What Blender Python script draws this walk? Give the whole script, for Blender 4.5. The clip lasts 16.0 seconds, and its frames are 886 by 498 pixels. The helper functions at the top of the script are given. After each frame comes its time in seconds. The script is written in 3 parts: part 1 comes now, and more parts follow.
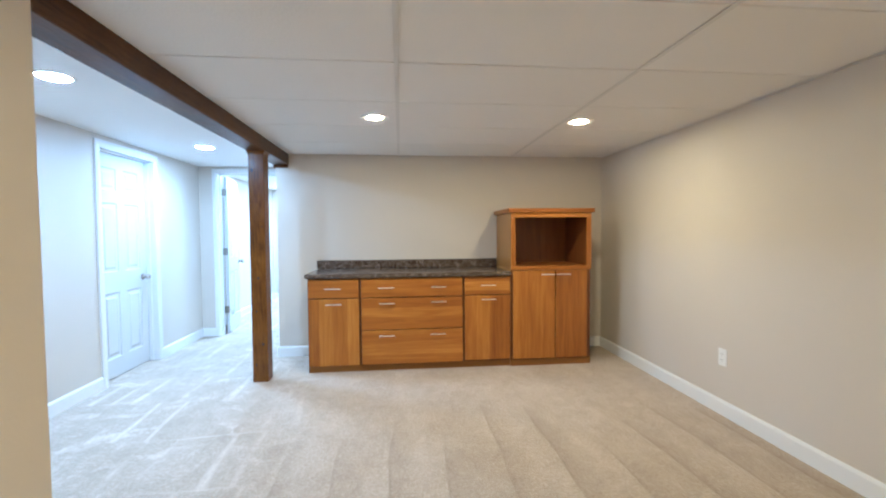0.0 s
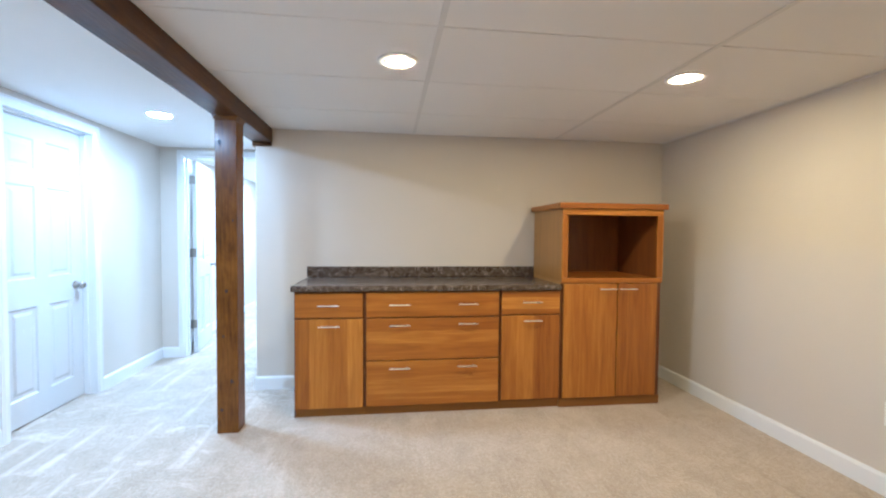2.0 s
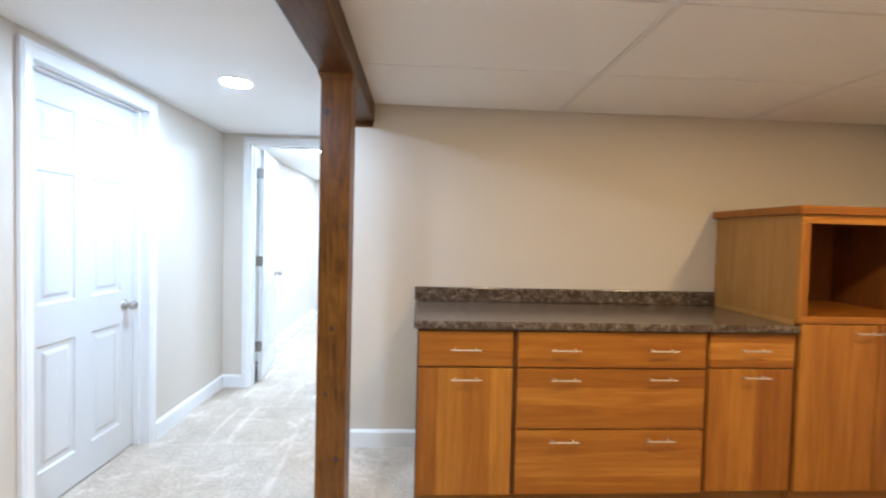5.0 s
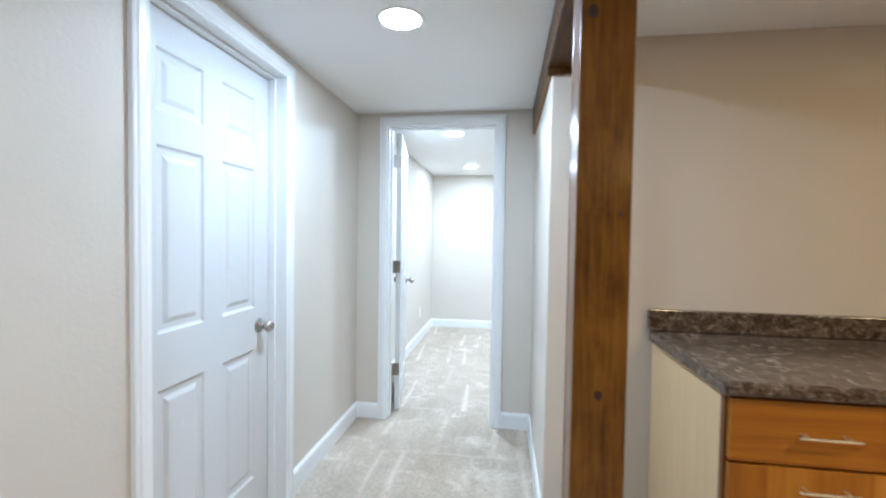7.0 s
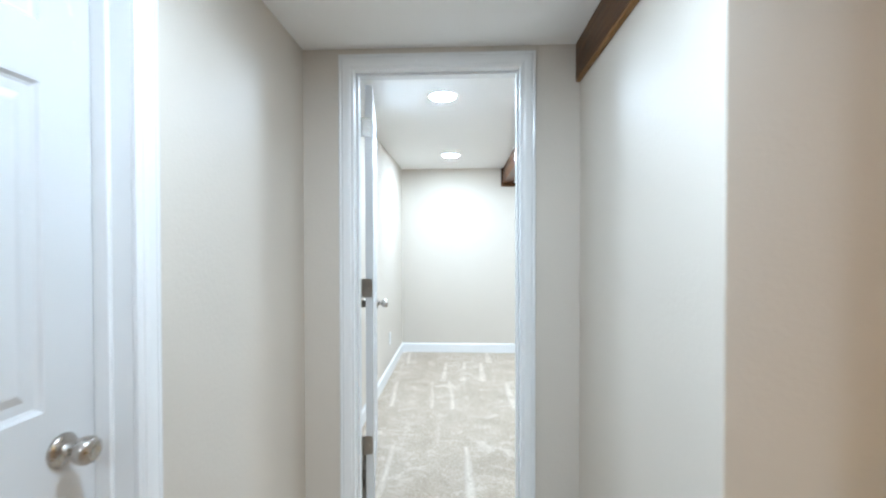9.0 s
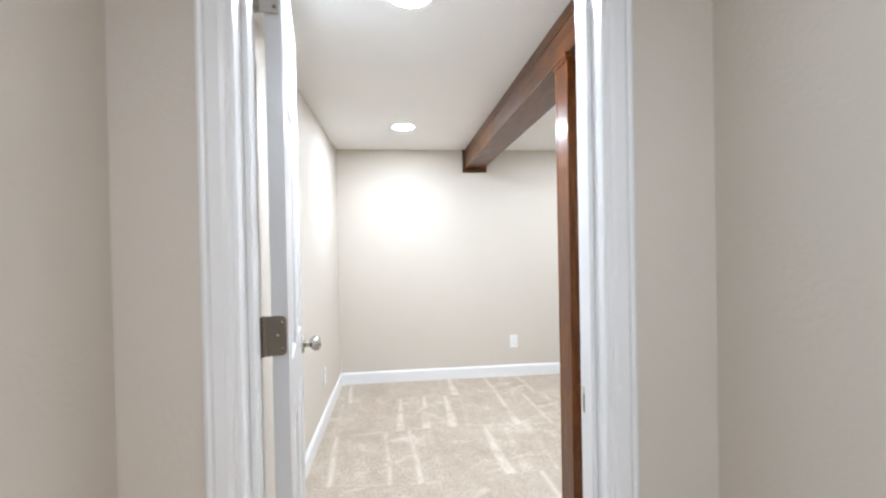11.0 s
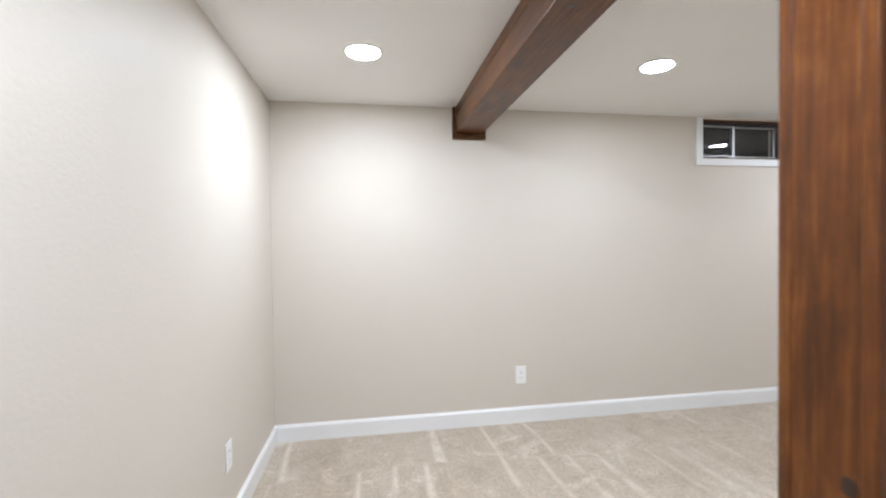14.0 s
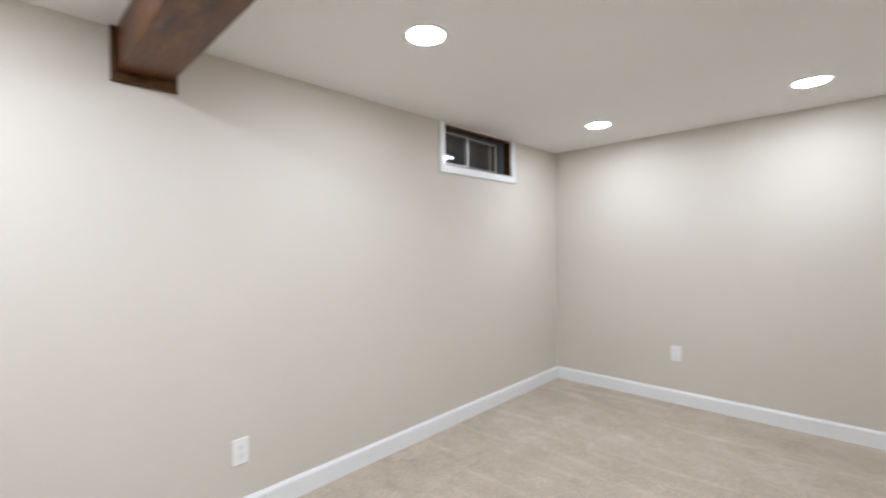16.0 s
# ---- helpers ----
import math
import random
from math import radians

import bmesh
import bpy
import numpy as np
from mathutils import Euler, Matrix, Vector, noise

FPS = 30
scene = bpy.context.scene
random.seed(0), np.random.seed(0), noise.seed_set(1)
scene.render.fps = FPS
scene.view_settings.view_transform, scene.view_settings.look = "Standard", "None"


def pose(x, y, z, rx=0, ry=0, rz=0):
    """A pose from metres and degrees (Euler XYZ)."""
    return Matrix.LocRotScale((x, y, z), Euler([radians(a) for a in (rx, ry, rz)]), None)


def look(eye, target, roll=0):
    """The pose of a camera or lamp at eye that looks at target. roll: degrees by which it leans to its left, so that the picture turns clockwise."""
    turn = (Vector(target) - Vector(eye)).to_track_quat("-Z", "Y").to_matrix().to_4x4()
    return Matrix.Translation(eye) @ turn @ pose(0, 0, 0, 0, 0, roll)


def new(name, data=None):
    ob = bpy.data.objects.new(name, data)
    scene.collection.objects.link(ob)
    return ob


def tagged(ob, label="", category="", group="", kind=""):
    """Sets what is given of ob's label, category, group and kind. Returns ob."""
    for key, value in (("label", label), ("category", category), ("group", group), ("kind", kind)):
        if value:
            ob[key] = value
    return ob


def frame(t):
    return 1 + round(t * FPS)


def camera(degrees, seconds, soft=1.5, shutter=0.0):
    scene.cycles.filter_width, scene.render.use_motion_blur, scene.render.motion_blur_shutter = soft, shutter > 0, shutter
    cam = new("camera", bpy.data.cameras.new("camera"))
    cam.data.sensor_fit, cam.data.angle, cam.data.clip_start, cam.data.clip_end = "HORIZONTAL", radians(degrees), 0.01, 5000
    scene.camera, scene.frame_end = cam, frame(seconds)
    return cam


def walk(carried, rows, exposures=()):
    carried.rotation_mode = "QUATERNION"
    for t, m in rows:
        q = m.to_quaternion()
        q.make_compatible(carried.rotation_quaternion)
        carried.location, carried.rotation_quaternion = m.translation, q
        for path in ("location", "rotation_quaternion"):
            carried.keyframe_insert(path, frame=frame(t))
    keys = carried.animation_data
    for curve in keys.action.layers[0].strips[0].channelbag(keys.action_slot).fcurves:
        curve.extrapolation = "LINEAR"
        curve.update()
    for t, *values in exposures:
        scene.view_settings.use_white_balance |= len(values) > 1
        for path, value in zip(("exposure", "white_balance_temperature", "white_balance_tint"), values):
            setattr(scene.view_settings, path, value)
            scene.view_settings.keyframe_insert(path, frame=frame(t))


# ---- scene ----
cam = camera(91.8, 16.0, 2.1, 0.5)
PATH = [
    (0, (-0.036, 0.051, 1.287), (0.161, 2.039, 1.207), -0.4),
    (0.5, (-0.029, 0.294, 1.282), (0.13, 2.286, 1.212), -0.3),
    (1, (-0.124, 0.54, 1.283), (0.065, 2.53, 1.223), 0.0),
    (1.5, (-0.2, 0.795, 1.275), (0.024, 2.781, 1.203), 0.5),
    (2, (-0.247, 1.036, 1.266), (0.004, 3.019, 1.198), 0.5),
    (2.5, (-0.348, 1.258, 1.279), (-0.035, 3.233, 1.232), 0.7),
    (3, (-0.452, 1.431, 1.275), (-0.107, 3.401, 1.241), 0.6),
    (3.2, (-0.477, 1.501, 1.287), (-0.142, 3.472, 1.237), 0.8),
    (5.3, (-0.966, 2.104, 1.309), (-0.948, 4.103, 1.245), 1.2),
    (5.5, (-1.024, 2.185, 1.305), (-1.078, 4.183, 1.237), 1.0),
    (6, (-1.182, 2.359, 1.282), (-1.393, 4.347, 1.212), 0.8),
    (6.5, (-1.321, 2.565, 1.29), (-1.627, 4.541, 1.217), 0.7),
    (7, (-1.477, 2.775, 1.283), (-1.768, 4.752, 1.22), 0.85),
    (7.5, (-1.583, 3.014, 1.271), (-1.823, 4.999, 1.21), 0.8),
    (8, (-1.660, 3.262, 1.274), (-1.851, 5.250, 1.218), 0.4),
    (8.5, (-1.726, 3.530, 1.270), (-1.870, 5.525, 1.232), 0.35),
    (9, (-1.807, 3.78, 1.263), (-1.896, 5.777, 1.236), -0.1),
    (9.2, (-1.816, 3.875, 1.275), (-1.906, 5.872, 1.239), -0.1),
    (11.5, (-2.002, 5.026, 1.243), (-1.697, 7.003, 1.225), -1.0),
    (12, (-1.955, 5.224, 1.27), (-1.597, 7.192, 1.246), -0.6),
    (12.5, (-1.926, 5.405, 1.262), (-1.538, 7.367, 1.232), -0.7),
    (13, (-1.92, 5.601, 1.264), (-1.558, 7.567, 1.208), -0.7),
    (13.5, (-1.901, 5.776, 1.235), (-1.578, 7.749, 1.191), -0.5),
    (14, (-1.885, 5.949, 1.242), (-1.564, 7.923, 1.206), -0.7),
    (14.5, (-1.816, 6.163, 1.241), (-1.409, 8.121, 1.216), -0.4),
    (15, (-1.811, 6.375, 1.252), (-1.082, 8.237, 1.22), -0.4),
    (15.5, (-1.767, 6.551, 1.269), (-0.659, 8.216, 1.238), -1.0),
    (16, (-1.667, 6.687, 1.262), (-0.229, 8.076, 1.247), -0.8),
]
EXPOSURES = [
    (0.0, 1.09, 4120, -6), (1.0, 1.04, 4050, -6), (1.5, 1.06, 4150, -5), (3.0, 1.16, 4550, -1), (5.5, 0.84, 5150, 0), (7.0, 0.46, 5250, -2),
    (9.0, 0.27, 5600, -2), (11.5, 0.08, 6250, 7), (12.5, -0.07, 6250, 7), (14.5, -0.15, 6280, 7), (16.0, -0.17, 6280, 7),
]
walk(cam, [(t, look(eye, target, roll)) for t, eye, target, roll in PATH], EXPOSURES)

# ---- world and exposure ----
world = bpy.data.worlds.new("night")
world.use_nodes = True
world.node_tree.nodes["Background"].inputs[0].default_value = (0.012, 0.014, 0.022, 1)
world.node_tree.nodes["Background"].inputs[1].default_value = 0.5
scene.world = world
WARM, COOL = (1.0, 0.615, 0.265), (0.90, 0.96, 1.09)
WARM_POWER, COOL_POWER, BRIGHT_POWER, SOFT_POWER = 480.0, 300.0, 396.0, 230.0


# ---- materials ----
class Nodes:
    """A short way to wire a node material."""

    def __init__(self, name, rough=0.5, metal=0.0, spec=0.5):
        self.mat = bpy.data.materials.new(name)
        self.mat.use_nodes = True
        self.tree = self.mat.node_tree
        self.bsdf = self.tree.nodes["Principled BSDF"]
        self.bsdf.inputs["Roughness"].default_value = rough
        self.bsdf.inputs["Metallic"].default_value = metal
        self.bsdf.inputs["Specular IOR Level"].default_value = spec

    def add(self, kind, **values):
        node = self.tree.nodes.new("ShaderNode" + kind)
        for key, value in values.items():
            slot = node.inputs[key.replace("_", " ")]
            if isinstance(value, bpy.types.NodeSocket):
                self.tree.links.new(value, slot)
            else:
                slot.default_value = value
        return node

    def link(self, a, b):
        self.tree.links.new(a, b)

    def coords(self, scale=(1, 1, 1), shuffle=True, turn=(0, 0, 0)):
        base = self.tree.nodes.new("ShaderNodeTexCoord").outputs["Object"]
        if shuffle:
            info = self.tree.nodes.new("ShaderNodeObjectInfo")
            far = self.add("VectorMath")
            far.operation = "MULTIPLY"
            self.link(info.outputs["Random"], far.inputs[0])
            far.inputs[1].default_value = (7.3, 11.9, 5.1)
            both = self.add("VectorMath")
            both.operation = "ADD"
            self.link(base, both.inputs[0])
            self.link(far.outputs[0], both.inputs[1])
            base = both.outputs[0]
        mapping = self.add("Mapping", Vector=base)
        mapping.inputs["Scale"].default_value = scale
        mapping.inputs["Rotation"].default_value = turn
        return mapping.outputs[0]

    def noise(self, vector, scale, detail=3.0, rough=0.55, distort=0.0):
        return self.add("TexNoise", Vector=vector, Scale=scale, Detail=detail, Roughness=rough, Distortion=distort).outputs["Fac"]

    def ramp(self, fac, *stops):
        node = self.add("ValToRGB", Fac=fac)
        ramp = node.color_ramp
        while len(ramp.elements) < len(stops):
            ramp.elements.new(0.5)
        for element, (place, colour) in zip(ramp.elements, stops):
            element.position = place
            element.color = (*colour, 1) if len(colour) == 3 else colour
        return node.outputs[0]

    def mix(self, fac, a, b, blend="MIX"):
        node = self.tree.nodes.new("ShaderNodeMix")
        node.data_type, node.blend_type = "RGBA", blend
        for slot, value in ((0, fac), (6, a), (7, b)):
            if isinstance(value, bpy.types.NodeSocket):
                self.link(value, node.inputs[slot])
            else:
                node.inputs[slot].default_value = (*value, 1) if isinstance(value, tuple) else value
        return node.outputs[2]

    def math(self, how, a, b=0.0):
        node = self.tree.nodes.new("ShaderNodeMath")
        node.operation = how
        for slot, value in ((0, a), (1, b)):
            if isinstance(value, bpy.types.NodeSocket):
                self.link(value, node.inputs[slot])
            else:
                node.inputs[slot].default_value = value
        return node.outputs[0]

    def bump(self, height, strength=0.3, distance=0.01):
        node = self.add("Bump", Height=height, Strength=strength, Distance=distance)
        self.link(node.outputs[0], self.bsdf.inputs["Normal"])

    def colour(self, socket):
        if isinstance(socket, bpy.types.NodeSocket):
            self.link(socket, self.bsdf.inputs["Base Color"])
        else:
            self.bsdf.inputs["Base Color"].default_value = (*socket, 1)

    def rough(self, socket):
        self.link(socket, self.bsdf.inputs["Roughness"])


def painted_wall(name, base, bump=0.20, rough=0.42):
    n = Nodes(name, rough, spec=0.17)
    v = n.coords(shuffle=False)
    broad = n.noise(v, 1.3, 3)
    n.colour(n.mix(broad, tuple(c * 0.965 for c in base), tuple(min(1, c * 1.03) for c in base)))
    peel = n.noise(v, 75, 2, 0.5)
    fine = n.noise(v, 300, 2)
    n.bump(n.math("ADD", peel, n.math("MULTIPLY", fine, 0.3)), bump, 0.004)
    n.rough(n.math("ADD", n.math("MULTIPLY", broad, 0.10), rough - 0.05))
    return n.mat


def enamel(name, base, rough=0.28, brush=0.012):
    n = Nodes(name, rough)
    v = n.coords((3, 3, 1))
    streak = n.noise(v, 14, 3)
    n.colour(n.mix(streak, tuple(c * 0.99 for c in base), base))
    n.bump(n.noise(n.coords(), 55, 2), brush, 0.001)
    n.rough(n.math("ADD", n.math("MULTIPLY", streak, 0.06), rough - 0.03))
    return n.mat


def stained_wood(name, along, dark, mid, light, rough=0.38, coat=0.0):
    """Stained softwood; along: 0 x, 1 y, 2 z, the way of the grain."""
    n = Nodes(name, rough, spec=0.16)
    scale = [9.0, 9.0, 9.0]
    scale[along] = 1.5
    v = n.coords(tuple(scale))
    grain = n.noise(v, 3.2, 5, 0.62, 0.9)
    fine = [70.0, 70.0, 70.0]
    fine[along] = 4.0
    fibre = n.noise(n.coords(tuple(fine)), 1.5, 3)
    blotch = n.noise(n.coords(), 4.5, 5, 0.66, 0.6)
    tone = n.math("ADD", 0.06, n.math("ADD", n.math("MULTIPLY", grain, 0.40), n.math("MULTIPLY", blotch, 0.50)))
    tone = n.math("ADD", tone, n.math("MULTIPLY", n.math("SUBTRACT", fibre, 0.5), 0.30))
    lanes = [16.0, 16.0, 16.0]
    lanes[along] = 0.8
    figure = n.add("TexWave", Vector=n.coords(tuple(lanes)), Scale=1.6, Distortion=5.0, Detail=3.0, Detail_Scale=1.2)
    figure.bands_direction = "DIAGONAL"
    tone = n.math("ADD", tone, n.math("MULTIPLY", n.math("SUBTRACT", figure.outputs["Fac"], 0.5), 0.04))
    colour = n.ramp(tone, (0.32, dark), (0.52, mid), (0.74, light))
    stretch = [5.5, 5.5, 5.5]
    stretch[along] = 1.9
    cell = n.add("TexVoronoi", Vector=n.coords(tuple(stretch)), Scale=1.0)
    spot = n.ramp(cell.outputs["Distance"], (0.03, (1, 1, 1)), (0.16, (0, 0, 0)))
    colour = n.mix(n.math("MULTIPLY", spot, 0.5), colour, tuple(c * 0.4 for c in dark))
    n.bsdf.inputs["Coat Weight"].default_value = coat
    n.bsdf.inputs["Coat Roughness"].default_value = 0.2
    n.colour(colour)
    n.bump(n.math("ADD", n.math("MULTIPLY", fibre, 0.7), n.math("ADD", grain, blotch)), 0.34, 0.004)
    n.rough(n.math("ADD", n.math("MULTIPLY", blotch, 0.25), rough - 0.12))
    return n.mat


def cabinet_wood(name, along, dark, mid, light, strips=0.125):
    """Lacquered hardwood glued up from strips of uneven tone."""
    n = Nodes(name, 0.3, spec=0.4)
    across = {2: 0, 0: 2, 1: 0}[along]
    base = n.coords()
    sep = n.add("SeparateXYZ", Vector=base)
    strip = n.math("FLOOR", n.math("MULTIPLY", sep.outputs[across], 1.0 / strips))
    tone = n.tree.nodes.new("ShaderNodeTexWhiteNoise")
    tone.noise_dimensions = "1D"
    n.link(strip, tone.inputs["W"])
    scale = [14.0, 14.0, 14.0]
    scale[along] = 0.9
    grain = n.noise(n.coords(tuple(scale)), 2.2, 5, 0.6, 0.7)
    fine = [120.0, 120.0, 120.0]
    fine[along] = 3.0
    pore = n.noise(n.coords(tuple(fine)), 1.4, 2)
    fac = n.math("ADD", n.math("MULTIPLY", tone.outputs["Value"], 0.27), n.math("MULTIPLY", grain, 0.60))
    fac = n.math("ADD", fac, n.math("MULTIPLY", n.math("SUBTRACT", pore, 0.5), 0.22))
    n.colour(n.ramp(fac, (0.2, dark), (0.47, mid), (0.8, light)))
    n.bump(pore, 0.06, 0.001)
    n.rough(n.math("ADD", n.math("MULTIPLY", grain, 0.14), 0.27))
    return n.mat


def carpet_material():
    """Cut-pile carpet with vacuum tracks."""
    n = Nodes("beige carpet", 0.95, spec=0.08)
    n.bsdf.inputs["Sheen Weight"].default_value = 0.15
    v = n.coords(shuffle=False)
    lean = n.coords((2.7, 0.42, 1), shuffle=False, turn=(0, 0, radians(5)))
    swath = n.noise(lean, 1.25, 2, 0.5, 0.35)
    patch = n.noise(v, 3.2, 4, 0.62, 0.5)
    scuff = n.noise(n.coords((1.5, 1.0, 1), shuffle=False), 8.0, 4, 0.7, 0.6)
    tuft = n.noise(v, 62, 4, 0.75)
    fleck = n.noise(v, 330, 2, 0.6)

    # strokes of the vacuum: thin at their far end, wider towards the near one, in rows with a cross mark
    wobble = n.add("TexNoise", Vector=v, Scale=0.75, Detail=1.0)
    shift = n.add("VectorMath")
    shift.operation = "MULTIPLY_ADD"
    n.link(wobble.outputs["Color"], shift.inputs[0])
    shift.inputs[1].default_value = (0.20, 0.26, 0)
    n.link(v, shift.inputs[2])
    place = n.add("SeparateXYZ", Vector=shift.outputs[0])
    fuzz = n.math("ADD", n.math("MULTIPLY", n.math("SUBTRACT", tuft, 0.5), 0.34), n.math("MULTIPLY", n.math("SUBTRACT", scuff, 0.5), 0.30))
    deep = n.math("MULTIPLY", place.outputs[1], 1.0 / 0.60)
    row, along = n.math("FLOOR", deep), n.math("FRACT", deep)
    wide = n.math("ADD", n.math("MULTIPLY", place.outputs[0], 1.0 / 0.165), n.math("MULTIPLY", row, 0.37))
    column, across = n.math("FLOOR", wide), n.math("FRACT", wide)
    both = n.tree.nodes.new("ShaderNodeCombineXYZ")
    n.link(column, both.inputs[0]), n.link(row, both.inputs[1])
    chance = n.tree.nodes.new("ShaderNodeTexWhiteNoise")
    n.link(both.outputs[0], chance.inputs["Vector"])
    dice = n.add("SeparateXYZ", Vector=chance.outputs["Color"])
    back = n.math("SUBTRACT", 1.0, along)
    middle = n.math("ADD", n.math("ADD", 0.28, n.math("MULTIPLY", dice.outputs[0], 0.40)), n.math("MULTIPLY", n.math("MULTIPLY", n.math("SUBTRACT", dice.outputs[1], 0.5), back), 0.3))
    reach = n.math("ADD", 0.010, n.math("MULTIPLY", n.math("MULTIPLY", back, dice.outputs[2]), 0.15))
    gap = n.math("ADD", n.math("SUBTRACT", n.math("ABSOLUTE", n.math("SUBTRACT", across, middle)), reach), fuzz)
    stroke = n.ramp(gap, (-0.06, (1, 1, 1)), (0.12, (0, 0, 0)))
    bar = n.ramp(n.math("ADD", along, n.math("MULTIPLY", fuzz, 0.4)), (0.0, (1, 1, 1)), (0.045, (0, 0, 0)))
    kept = n.ramp(n.math("ADD", n.math("MULTIPLY", dice.outputs[1], 0.6), n.math("MULTIPLY", patch, 0.8)), (0.57, (0, 0, 0)), (0.82, (1, 1, 1)))
    rare = n.ramp(n.noise(v, 1.3, 2), (0.46, (0, 0, 0)), (0.58, (1, 1, 1)))
    blot = n.ramp(n.noise(n.coords((1.0, 1.5, 1), shuffle=False), 3.0, 5, 0.68, 0.9), (0.54, (0, 0, 0)), (0.65, (0.8, 0.8, 0.8)))
    ground = n.add("SeparateXYZ", Vector=v)
    worn = n.ramp(n.math("ABSOLUTE", n.math("SUBTRACT", ground.outputs[1], 4.6)), (0.7, (0.7, 0.7, 0.7)), (1.0, (1, 1, 1)))
    pale = n.math("MAXIMUM", n.math("MULTIPLY", stroke, kept), n.math("MULTIPLY", bar, rare))
    pale = n.math("MAXIMUM", n.math("MULTIPLY", pale, worn), blot)
    beyond = n.ramp(n.math("SUBTRACT", ground.outputs[1], 4.6), (0.0, (0, 0, 0)), (0.2, (1, 1, 1)))
    lounge = n.ramp(n.math("MULTIPLY", n.math("ADD", n.math("ADD", ground.outputs[0], 1.25), n.math("MULTIPLY", n.math("SUBTRACT", patch, 0.5), 0.9)), 1.3), (0.0, (0, 0, 0)), (1.0, (1, 1, 1)))
    lounge = n.math("MULTIPLY", lounge, n.math("SUBTRACT", 1.0, beyond))
    pale = n.math("MULTIPLY", pale, n.math("SUBTRACT", 1.0, n.math("MULTIPLY", lounge, 0.88)))
    faint = n.ramp(n.math("ADD", ground.outputs[0], 1.0), (0.0, (1, 1, 1)), (0.9, (0.40, 0.40, 0.40)))
    pale = n.math("MULTIPLY", pale, faint)
    pale = n.math("MULTIPLY", pale, n.ramp(scuff, (0.34, (0.4, 0.4, 0.4)), (0.56, (1, 1, 1))))

    # long soft furrows in the main room: a thin dark line with the pile paling away from it
    lane = n.math("ADD", n.math("MULTIPLY", place.outputs[0], 1.0 / 0.31), n.math("MULTIPLY", n.math("SUBTRACT", tuft, 0.5), 0.10))
    step = n.math("FRACT", lane)
    which = n.tree.nodes.new("ShaderNodeTexWhiteNoise")
    which.noise_dimensions = "1D"
    n.link(n.math("FLOOR", lane), which.inputs["W"])
    ends = n.math("SUBTRACT", n.math("ADD", 2.75, n.math("MULTIPLY", which.outputs["Value"], 0.75)), place.outputs[1])
    reached = n.ramp(n.math("MULTIPLY", ends, 2.5), (0.0, (0, 0, 0)), (1.0, (1, 1, 1)))
    furrow = n.ramp(step, (0.0, (1, 1, 1)), (0.07, (0.45, 0.45, 0.45)), (0.55, (0, 0, 0)), (0.96, (0, 0, 0)))
    furrow = n.math("MULTIPLY", n.math("MULTIPLY", furrow, reached), n.math("MULTIPLY", lounge, n.ramp(patch, (0.3, (0.35, 0.35, 0.35)), (0.6, (1, 1, 1)))))
    tone = n.math("ADD", 0.285, n.math("MULTIPLY", n.math("SUBTRACT", swath, 0.5), 0.16))
    for field, weight in ((patch, 0.24), (scuff, 0.26)):
        tone = n.math("ADD", tone, n.math("MULTIPLY", field, weight))
    for field, weight in ((tuft, 0.70), (fleck, 0.6)):
        tone = n.math("ADD", tone, n.math("MULTIPLY", n.math("SUBTRACT", field, 0.5), weight))
    tone = n.math("ADD", tone, n.math("MULTIPLY", pale, 0.23))
    tone = n.math("SUBTRACT", tone, n.math("MULTIPLY", furrow, 0.21))
    n.colour(n.ramp(tone, (0.18, (0.225, 0.174, 0.124)), (0.50, (0.42, 0.346, 0.264)), (0.84, (0.68, 0.605, 0.515))))
    n.bump(n.math("ADD", n.math("ADD", tuft, fleck), n.math("SUBTRACT", pale, furrow)), 0.5, 0.006)
    return n.mat


def laminate_material():
    """Dark marbled laminate with rust and grey clouds."""
    n = Nodes("marbled laminate", 0.2, spec=0.4)
    v = n.coords((1, 1, 1))
    cloud = n.noise(v, 34, 6, 0.74, 0.8)
    veins = n.noise(n.coords((0.7, 1.3, 1.3)), 60, 5, 0.72, 0.9)
    tint = n.ramp(cloud, (0.36, (0.024, 0.016, 0.012)), (0.46, (0.075, 0.050, 0.034)), (0.55, (0.135, 0.108, 0.086)), (0.68, (0.34, 0.275, 0.210)))
    n.colour(n.mix(n.ramp(veins, (0.47, (0, 0, 0)), (0.60, (0.6, 0.6, 0.6))), tint, (0.060, 0.038, 0.027)))
    n.bump(veins, 0.04, 0.001)
    return n.mat


def metal(name, base, rough):
    n = Nodes(name, rough, 1.0)
    n.colour(n.mix(n.noise(n.coords((4, 4, 60)), 12, 2), tuple(c * 0.85 for c in base), base))
    n.rough(n.math("ADD", n.math("MULTIPLY", n.noise(n.coords(), 30, 2), 0.15), rough - 0.07))
    return n.mat


def plain(name, base, rough=0.5, metallic=0.0):
    n = Nodes(name, rough, metallic)
    n.colour(n.mix(n.noise(n.coords(), 22, 3), tuple(c * 0.9 for c in base), base))
    return n.mat


def glowing(name, colour, power):
    n = Nodes(name, 0.4)
    n.colour((0.9, 0.9, 0.9))
    n.bsdf.inputs["Emission Color"].default_value = (*colour, 1)
    n.bsdf.inputs["Emission Strength"].default_value = power
    return n.mat


